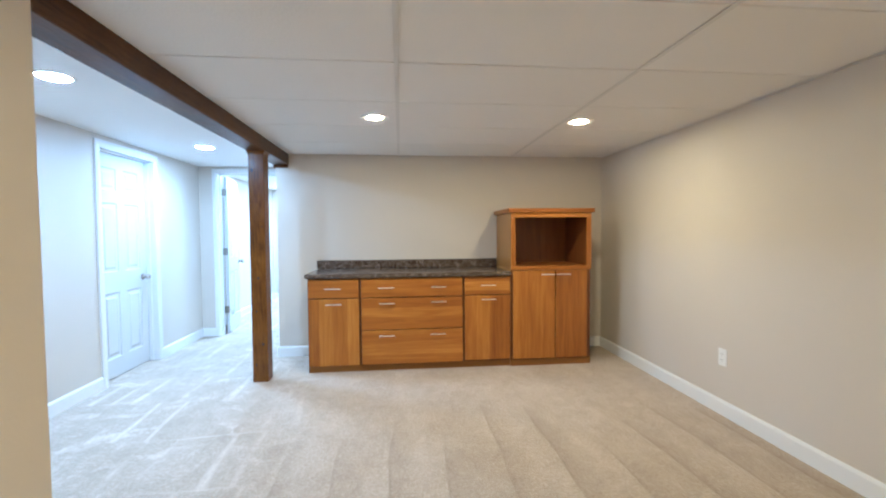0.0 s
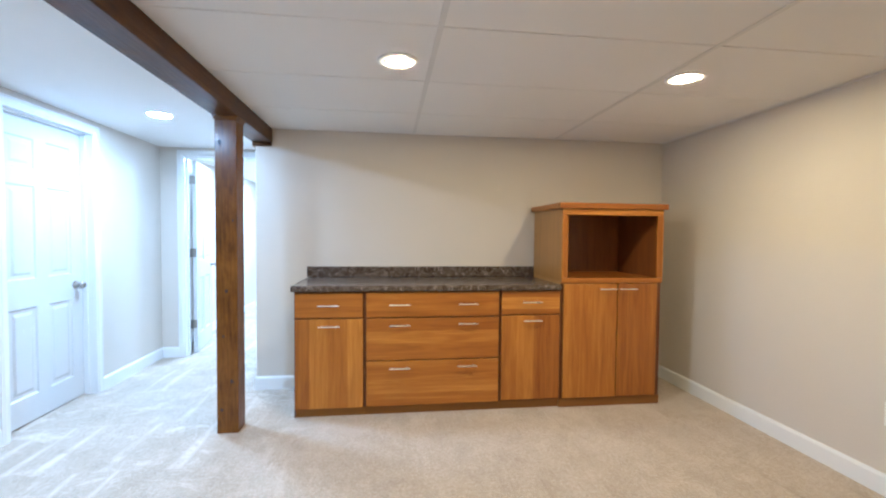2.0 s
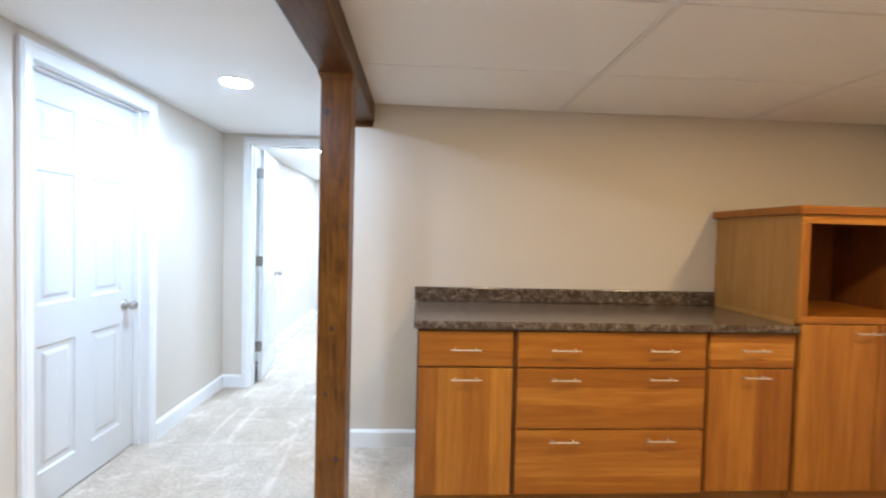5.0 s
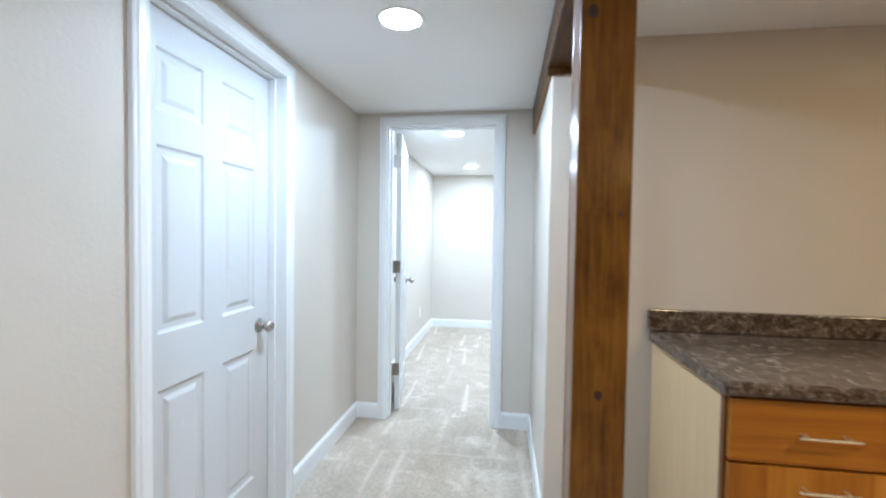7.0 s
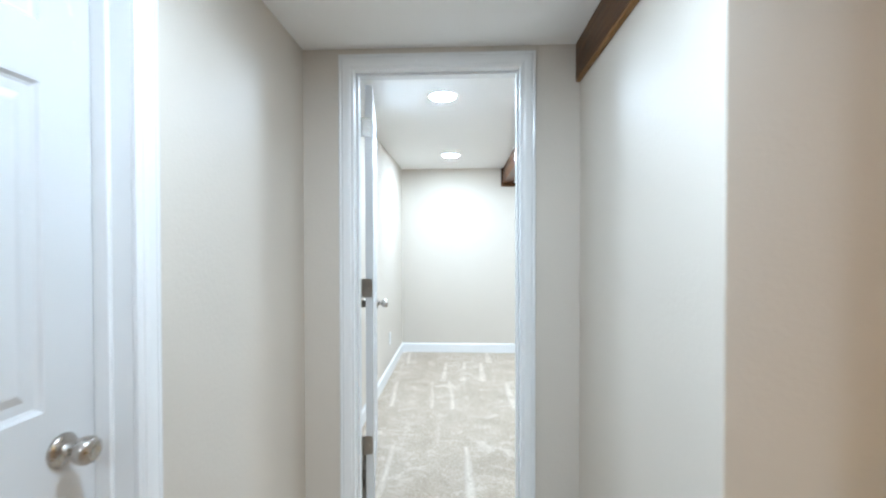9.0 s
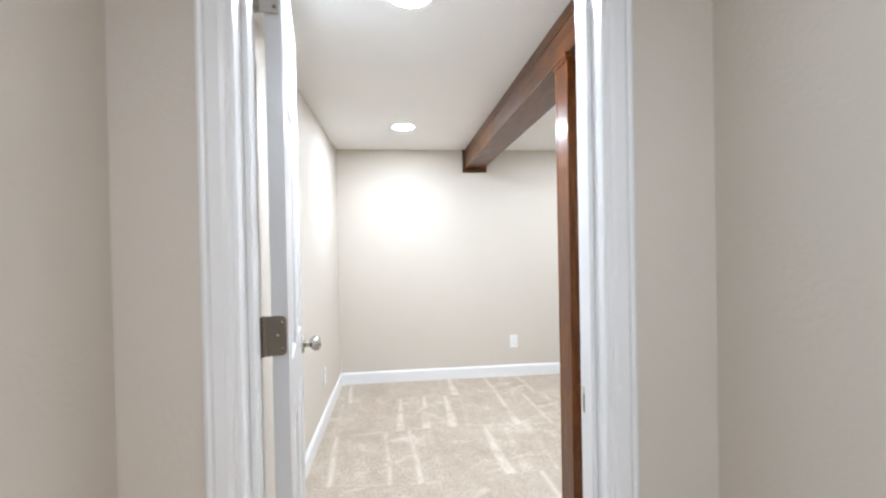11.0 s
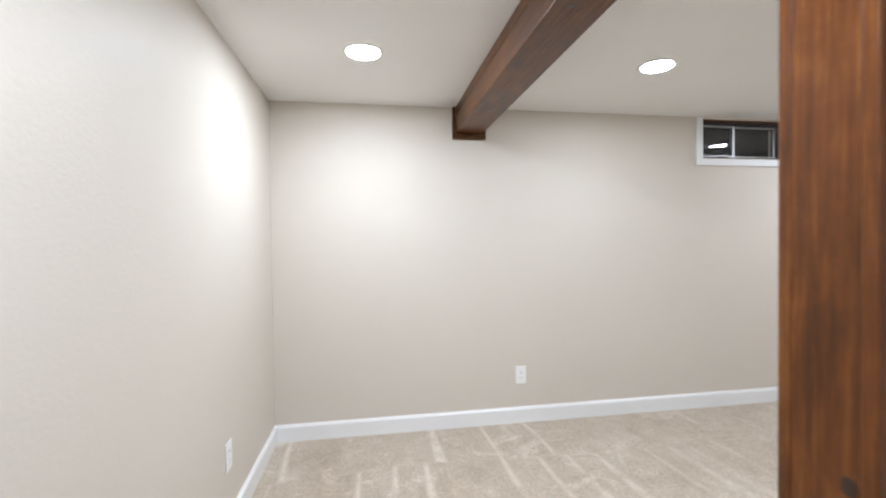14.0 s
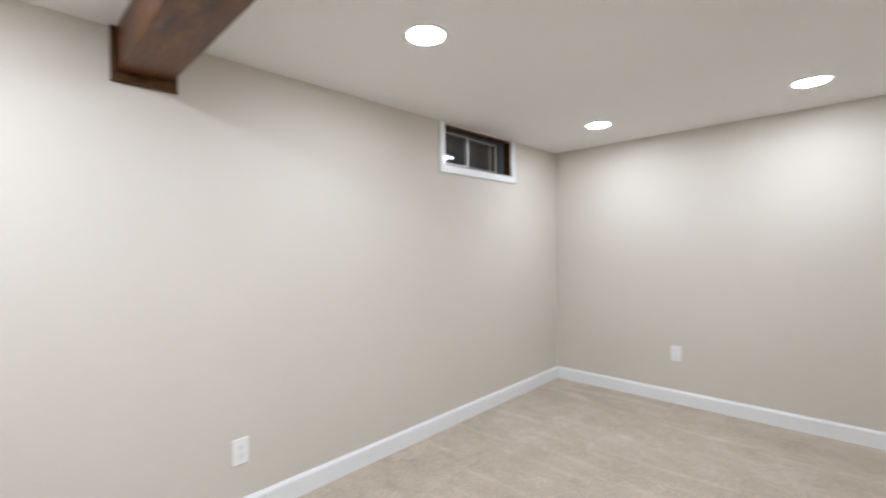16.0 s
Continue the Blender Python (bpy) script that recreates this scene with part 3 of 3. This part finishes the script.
box(bm, -w2 + 0.012, w2 - 0.012, 0.0, 0.19, h - 0.012, h)
part("reveal", bm, BEAM_WOOD, window, "dark brown stained wooden reveal")
fw, fh0, fh1 = w2 - 0.012, 0.012, h - 0.012
FY = 0.055
bm = bmesh.new()
box(bm, -fw, -fw + 0.030, FY, FY + 0.038, fh0, fh1, 0.002)
box(bm, fw - 0.075, fw, FY, FY + 0.038, fh0, fh1, 0.002)
box(bm, -fw + 0.030, fw - 0.075, FY, FY + 0.038, fh0, fh0 + 0.014, 0.002)
box(bm, -fw + 0.030, fw - 0.075, FY, FY + 0.038, fh1 - 0.014, fh1, 0.002)
part("window_frame", bm, WELL, window, "dark slider frame")
for x0, x1, y in ((-fw + 0.030, -0.064, FY + 0.012), (-0.088, fw - 0.075, FY + 0.026)):
    bm = bmesh.new()
    box(bm, x0, x0 + 0.022, y - 0.008, y + 0.006, fh0 + 0.014, fh1 - 0.014, 0.002)
    box(bm, x1 - 0.022, x1, y - 0.008, y + 0.006, fh0 + 0.014, fh1 - 0.014, 0.002)
    box(bm, x0 + 0.022, x1 - 0.022, y - 0.008, y + 0.006, fh0 + 0.014, fh0 + 0.026, 0.002)
    box(bm, x0 + 0.022, x1 - 0.022, y - 0.008, y + 0.006, fh1 - 0.026, fh1 - 0.014, 0.002)
    sash = part("sash", bm, ALUMINIUM, window, "aluminium sliding sash")
    pane = part("pane", boxed(x0 + 0.020, x1 - 0.020, y - 0.002, y + 0.002, fh0 + 0.024, fh1 - 0.024), GLASS, sash)
    pane.visible_shadow = False
bm = bmesh.new()
rows = []
for k in range(41):
    a = math.pi * k / 40
    rows.append([bm.verts.new(((0.62 + 0.004 * math.cos(k * 2.2)) * math.cos(a), 0.24 + 0.55 * math.sin(a), z)) for z in (-0.35, 0.75)])
for a, b in zip(rows, rows[1:]):
    bm.faces.new((a[0], b[0], b[1], a[1]))
well = part("window_well", bm, WELL, window, "dark steel window well outside")
thick = well.modifiers.new("thickness", "SOLIDIFY")
thick.thickness = 0.003
part("well_floor", boxed(-0.62, 0.62, 0.221, 0.80, -0.37, -0.35), WELL, window)


# ---- beams and posts ----
def beam(name, x0, x1, y0, y1, z0, z1, label, wood, step=0.0):
    bm = boxed(x0, x1, y0, y1, z0, z1 - step if step else z1, 0.005)
    root = thing(name, Matrix.Identity(4), label, "beam")
    part("beam_casing", bm, wood, root)
    if step:
        part("upper_trim", boxed(x0 + 0.0015, x1 - 0.0015, y0, y1, z1 - step + 0.004, z1, 0.002), wood, root)
        part("shadow_groove", boxed(x0 + 0.012, x1 - 0.012, y0, y1, z1 - step - 0.002, z1 - step + 0.003), wood, root)
    return root


def post(x0, x1, y0, y1, top, label, wood):
    root = thing("support_post", pose((x0 + x1) / 2, (y0 + y1) / 2, 0), label, "post", "boxed wooden posts")
    a, b = (x1 - x0) / 2, (y1 - y0) / 2
    part("front_board", boxed(-a, a, -b, -b + 0.02, 0, top, 0.003), wood, root)
    part("back_board", boxed(-a, a, b - 0.02, b, 0, top, 0.003), wood, root)
    part("side_board", boxed(-a + 0.001, -a + 0.02, -b + 0.02, b - 0.02, 0, top), wood, root)
    part("side_board", boxed(a - 0.02, a - 0.001, -b + 0.02, b - 0.02, 0, top), wood, root)
    bm = bmesh.new()
    rings = []
    for out, z in ((0.0, top - 0.030), (0.004, top - 0.028), (0.006, top - 0.016), (0.011, top - 0.012), (0.012, top - 0.001), (0.0, top - 0.001)):
        rings.append([bm.verts.new((sx * (a + out), sy * (b + out), z)) for sx, sy in ((-1, -1), (1, -1), (1, 1), (-1, 1))])
    for low, high in zip(rings, rings[1:]):
        for k in range(4):
            bm.faces.new((low[k], low[(k + 1) % 4], high[(k + 1) % 4], high[k]))
    bmesh.ops.recalc_face_normals(bm, faces=bm.faces)
    part("cap_moulding", bm, wood, root, "small stained cap moulding")
    return root


def knot(parent, place, face, long, wide):
    """A dark knot lying just proud of a board; face: the way it looks, as an axis and a sign; long runs with the grain."""
    bm = bmesh.new()
    ring = []
    for k in range(18):
        a = 2 * math.pi * k / 18
        swell = 1 + 0.22 * noise.noise(Vector((math.cos(a) * 1.7, math.sin(a) * 1.7, 40 * sum(place))))
        ring.append((math.cos(a) * wide * swell, math.sin(a) * long * swell))
    axis, sign = face
    for scale, proud in ((1.0, 0.0), (0.55, 0.0005)):
        for u, w in ring:
            u, w = u * scale, w * scale
            offset = {"x": (sign * proud, u, w), "y": (u, sign * proud, w), "z": (u, w, sign * proud)}[axis]
            bm.verts.new(Vector(place) + Vector(offset))
    bm.verts.ensure_lookup_table()
    for k in range(18):
        bm.faces.new([bm.verts[i] for i in (k, (k + 1) % 18, 18 + (k + 1) % 18, 18 + k)])
    bm.faces.new([bm.verts[18 + k] for k in range(18)])
    bmesh.ops.recalc_face_normals(bm, faces=bm.faces)
    part("knot", bm, KNOT, parent, "dark round knot in the board")


CHIPPED = stained_wood("worn golden edge", 1, (0.10, 0.045, 0.012), (0.21, 0.105, 0.032), (0.36, 0.21, 0.085))
SIDE = -1.322
beam("ceiling_beam", SIDE, -1.170, 1.475, BACK, 1.984, 2.13, "dark brown stained wooden beam along the hallway ceiling", BEAM_WOOD)
trim_bar = tagged(part("wall_trim", boxed(SIDE, HALL_EAST, BACK + 0.001, DIVIDE, 1.962, TOP, 0.002), BEAM_WOOD), "dark brown stained trim board high on the hallway wall", "trim board")
part("edge_strip", boxed(SIDE + 0.001, HALL_EAST + 0.0005, BACK + 0.002, DIVIDE - 0.001, 1.950, 1.963, 0.003), CHIPPED, trim_bar, "worn golden lower edge strip")
part("end_block", boxed(SIDE + 0.002, -1.176, BACK - 0.012, BACK, 1.956, 1.9838, 0.002), BEAM_WOOD, trim_bar, "small dark filler block under the beam")
post_1 = post(-1.312, -1.184, 3.85, 3.98, 1.989, "square dark brown stained wooden post with knots on carpet", POST_WOOD)
beam_2 = beam("ceiling_beam", -1.340, -1.158, DIVIDE + T, NORTH - 0.02, 1.950, TOP_ROOM, "reddish brown stained boxed beam across the bedroom ceiling", RED_BEAM, 0.056)
post_2 = post(-1.343, -1.223, 6.332, 6.452, 1.950, "square reddish brown stained wooden post under the bedroom beam", RED_POST)
for x, z, size in ((-0.035, 1.820, 0.013), (-0.002, 0.900, 0.010), (-0.022, 0.615, 0.008), (0.026, 0.330, 0.011), (-0.034, 0.150, 0.009), (0.040, 1.340, 0.006)):
    knot(post_1, (x, -0.0652, z), ("y", -1), size * 1.25, size)
for y, z, size in ((0.012, 0.480, 0.010), (-0.02, 1.250, 0.008)):
    knot(post_1, (0.0632, y, z), ("x", 1), size * 1.3, size)
for x, z, size in ((-0.006, 1.660, 0.009), (0.034, 1.225, 0.009), (0.014, 0.760, 0.007), (-0.030, 0.380, 0.006)):
    knot(post_2, (x, -0.0602, z), ("y", -1), size * 1.5, size)
for y, z, size in ((-0.030, 0.950, 0.009), (0.020, 0.300, 0.007)):
    knot(post_2, (-0.0592, y, z), ("x", -1), size * 1.3, size)
for x, y, size in ((-1.285, 7.18, 0.012), (-1.215, 7.42, 0.010), (-1.300, 7.66, 0.009), (-1.260, 7.98, 0.010), (-1.305, 8.22, 0.008), (-1.240, 6.95, 0.009)):
    knot(beam_2, (x, y, 1.9498), ("z", -1), size * 0.7, size * 1.5)
for y, z, size in ((7.30, 1.985, 0.009), (7.85, 2.005, 0.008)):
    knot(beam_2, (-1.3402, y, z), ("x", -1), size * 0.7, size * 1.4)
bracket = bmesh.new()
for x0, x1, z0, z1 in ((-1.360, -1.340, 1.912, TOP_ROOM), (-1.158, -1.137, 1.912, TOP_ROOM), (-1.340, -1.158, 1.912, 1.950)):
    box(bracket, x0, x1, NORTH - 0.022, NORTH, z0, z1, 0.002)
tagged(part("beam_collar", bracket, BEAM_WOOD), "dark brown wooden collar where the beam meets the wall", "collar")


# ---- lamps ----
def can_light(x, y):
    """A recessed can with a white ring and a warm flood bulb."""
    root = thing("recessed_light", pose(x, y, TOP_MAIN), "round recessed ceiling light, warm and switched on", "ceiling light", "warm recessed lights")
    part("trim_ring", lathe([(0.0705, 0.002), (0.0705, -0.0015), (0.076, -0.003), (0.093, -0.0055), (0.099, -0.0015), (0.099, 0.003)], 48), PLASTIC, root, "white trim ring")
    part("baffle", lathe([(0.0492, 0.0015), (0.0492, -0.0005), (0.060, 0.0005), (0.0702, -0.001), (0.0702, 0.0015)], 48), PLASTIC, root, "white baffle round the bulb")
    part("bulb", lathe([(0.0, -0.006), (0.020, -0.0055), (0.038, -0.004), (0.047, -0.001), (0.049, 0.002), (0.0, 0.002)], 48), WARM_GLOW, root, "glowing frosted flood bulb")



def disc_light(x, y, top, glow):
    """A flat round LED lamp."""
    root = thing("recessed_light", pose(x, y, top), "round flush ceiling light, cool white and switched on", "ceiling light", "cool white disc lights")
    part("trim_ring", lathe([(0.0742, 0.003), (0.0742, -0.0025), (0.078, -0.0045), (0.088, -0.004), (0.094, -0.001), (0.094, 0.003)], 48), PLASTIC, root, "white trim ring")
    part("diffuser", lathe([(0.0, -0.0065), (0.062, -0.006), (0.070, -0.0045), (0.0740, -0.002), (0.0740, 0.003), (0.0, 0.003)], 48), glow, root, "glowing white diffuser")



for x, y in ((-0.206, 3.135), (1.291, 3.138), (-0.206, 0.15), (1.291, 0.15)):
    can_light(x, y)
for x, y in ((-1.83, 2.52), (-1.895, 4.408)):
    disc_light(x, y, TOP, COOL_GLOW)
for x, y in ((-1.919, 6.303), (-1.917, 7.985), (-0.442, 7.950), (1.368, 8.034), (-0.47, 6.80), (1.402, 6.862)):
    disc_light(x, y, TOP_ROOM, BRIGHT_GLOW if x < -1.3 else SOFT_GLOW)


# ---- outlets ----
def outlet(m):
    """A duplex outlet on its wall plate; y points out of the wall."""
    root = thing("wall_outlet", m, "white duplex outlet plate low on the wall", "outlet", "white wall outlets")
    part("plate", boxed(-0.037, 0.037, 0, 0.006, -0.060, 0.060, 0.003), PLASTIC, root)
    for z in (-0.0205, 0.0205):
        face = part("receptacle", boxed(-0.0165, 0.0165, 0.006, 0.008, z - 0.0145, z + 0.0145, 0.0009), PLASTIC, root)
        for x, w in ((-0.0065, 0.0011), (0.0065, 0.0009)):
            part("slot", boxed(x - w, x + w, 0.0078, 0.0084, z - 0.001, z + 0.007), DARK, face)
        part("slot", boxed(-0.002, 0.002, 0.0078, 0.0084, z - 0.0095, z - 0.006), DARK, face)
    part("screw", lathe([(0.0, 0.006), (0.003, 0.006), (0.0026, 0.0072), (0.0, 0.0072)], 12, "y"), PLASTIC, root)


outlet(pose(EAST, 2.795, 0.403, 0, 0, 90))
outlet(pose(WEST, 7.875, 0.345, 0, 0, -90))
outlet(pose(-0.904, NORTH, 0.325, 0, 0, 180))
outlet(pose(EAST_2, 7.712, 0.393, 0, 0, 90))

# ---- cabinets ----
FRONT = 4.012


def bar_handle(parent, x0, x1, y, z):
    """A thin bar on two posts, standing off the front."""
    bar = part("handle", boxed(x0, x1, y - 0.033, y - 0.026, z - 0.0036, z + 0.0036, 0.0028), BAR, parent, "brushed steel bar handle")
    for x in (x0 + 0.022, x1 - 0.022):
        part("standoff", boxed(x - 0.004, x + 0.004, y - 0.028, y, z - 0.003, z + 0.003, 0.0015), BAR, bar)


def cabinet(name, x0, x1, top, label, fronts, side_left=None, back=BACK - 0.004, inset=0.014):
    """A base unit standing on its plinth. fronts: (name, x0, x1, z0, z1, material, handles)."""
    root = thing(name, pose((x0 + x1) / 2, (FRONT + back) / 2, 0), label, "cabinet")
    cx, cy = (x0 + x1) / 2, (FRONT + back) / 2
    y0 = FRONT + 0.021 - cy
    part("carcass", boxed(x0 - cx + 0.001, x1 - cx - 0.001, y0, back - cy, 0.062, top), CHERRY_DARK, root)
    if side_left:
        part("side_panel", boxed(x0 - cx - 0.004, x0 - cx + 0.001, y0 + 0.02, back - cy, 0.0, top - 0.001), side_left, root, "pale maple side panel")
        part("face_stile", boxed(x0 - cx - 0.005, x0 - cx + 0.001, y0 - 0.001, y0 + 0.02, 0.0, top - 0.001), CHERRY_DARK, root)
    part("plinth", boxed(x0 - cx, x1 - cx, y0 + inset, y0 + inset + 0.02, 0, 0.064, 0.001), PLINTH, root, "plain cherry plinth")
    for kind, fx0, fx1, z0, z1, material, handles in fronts:
        front = part(kind, boxed(fx0 - cx, fx1 - cx, FRONT - cy, FRONT + 0.0205 - cy, z0, z1, 0.0025), material, root)
        for hx0, hx1, hz in handles:
            bar_handle(front, hx0 - cx, hx1 - cx, FRONT - cy, hz)
    return root


cabinet("base_cabinet", -0.875, -0.409, 0.869, "cherry base cabinet with a drawer over a door", [
    ("drawer", -0.873, -0.422, 0.690, 0.860, CHERRY_FLAT, [(-0.722, -0.577, 0.776)]),
    ("door", -0.873, -0.420, 0.066, 0.682, CHERRY_UP, [(-0.718, -0.574, 0.634)])], MAPLE)
cabinet("drawer_cabinet", -0.409, 0.549, 0.869, "wide cherry cabinet with three stacked drawers", [
    ("drawer", -0.398, 0.537, 0.690, 0.862, CHERRY_FLAT, [(-0.242, -0.098, 0.777), (0.241, 0.382, 0.779)]),
    ("drawer", -0.397, 0.538, 0.390, 0.682, CHERRY_FLAT, [(-0.240, -0.096, 0.634), (0.239, 0.381, 0.640)]),
    ("drawer", -0.396, 0.538, 0.068, 0.382, CHERRY_FLAT, [(-0.240, -0.096, 0.335), (0.237, 0.379, 0.340)])])
cabinet("base_cabinet", 0.549, 1.000, 0.869, "cherry base cabinet beside the tall cabinet", [
    ("drawer", 0.558, 0.992, 0.696, 0.864, CHERRY_FLAT, [(0.706, 0.848, 0.785)]),
    ("door", 0.559, 0.992, 0.075, 0.688, CHERRY_UP, [(0.713, 0.852, 0.652)])])

# countertop with a rolled front edge and a low backsplash
counter = thing("countertop", pose(0.05, 4.30, 0.87), "dark marbled laminate countertop with a low backsplash", "countertop")
part("top", boxed(-0.945, 0.949, -0.312, 0.326, 0.0, 0.040, 0.012), LAMINATE, counter)
part("backsplash", boxed(-0.952, 0.945, 0.304, 0.327, 0.0405, 0.127, 0.005), LAMINATE, counter, "marbled laminate backsplash")
part("end_cap", boxed(-0.9475, -0.9452, -0.305, 0.303, 0.002, 0.038), LAMINATE, counter)

# tall cabinet with an open niche over two doors
tall = cabinet("tall_cabinet", 1.002, 1.790, 0.93, "tall cherry cabinet with an open niche above two doors", [
    ("door", 1.022, 1.4315, 0.070, 0.914, CHERRY_UP, [(1.288, 1.420, 0.876)]),
    ("door", 1.4405, 1.750, 0.070, 0.914, CHERRY_UP, [(1.440, 1.578, 0.876)])], inset=-0.008)
cx, cy = 1.396, (FRONT + BACK - 0.004) / 2
y0, y1 = FRONT + 0.021 - cy, BACK - 0.004 - cy
zt = 1.462
part("side_panel", boxed(1.002 - cx, 1.022 - cx, y0, y1, 0.931, zt), SIDE_WOOD, tall, "golden veneered side panel")
part("lower_side", boxed(0.9985 - cx, 1.0015 - cx, y0, y1, 0.0, 0.931), SIDE_WOOD, tall)
part("side_panel", boxed(1.770 - cx, 1.790 - cx, y0, y1, 0.931, zt), CHERRY_SHADED, tall)
part("back_panel", boxed(1.022 - cx, 1.770 - cx, y1 - 0.012, y1, 0.952, zt), CHERRY_SHADED, tall)
part("shelf", boxed(1.022 - cx, 1.770 - cx, y0, y1 - 0.012, 0.931, 0.951), CHERRY_FLAT, tall)
for x0, x1, z0, z1 in ((1.002, 1.046, 0.956, 1.416), (1.742, 1.790, 0.956, 1.416)):
    part("face_stile", boxed(x0 - cx, x1 - cx, y0 - 0.020, y0 - 0.0005, z0, z1, 0.002), CHERRY_UP, tall)
part("face_rail", boxed(1.002 - cx, 1.790 - cx, y0 - 0.020, y0 - 0.0005, 1.417, zt, 0.002), CHERRY_FLAT, tall)
part("face_rail", boxed(1.002 - cx, 1.790 - cx, y0 - 0.020, y0 - 0.0005, 0.919, 0.955, 0.002), CHERRY_FLAT, tall)
part("top_board", boxed(0.972 - cx, 1.815 - cx, y0 - 0.042, y1, zt + 0.0005, zt + 0.042, 0.004), CHERRY_FLAT, tall, "thick overhanging cherry top")
part("cable_hole", lathe([(0.0, 0.0), (0.011, 0.0), (0.012, -0.002), (0.0, -0.002)], 20, "y"), PLASTIC, tall).matrix_basis = pose(1.13 - cx, y1 - 0.0125, 1.09)
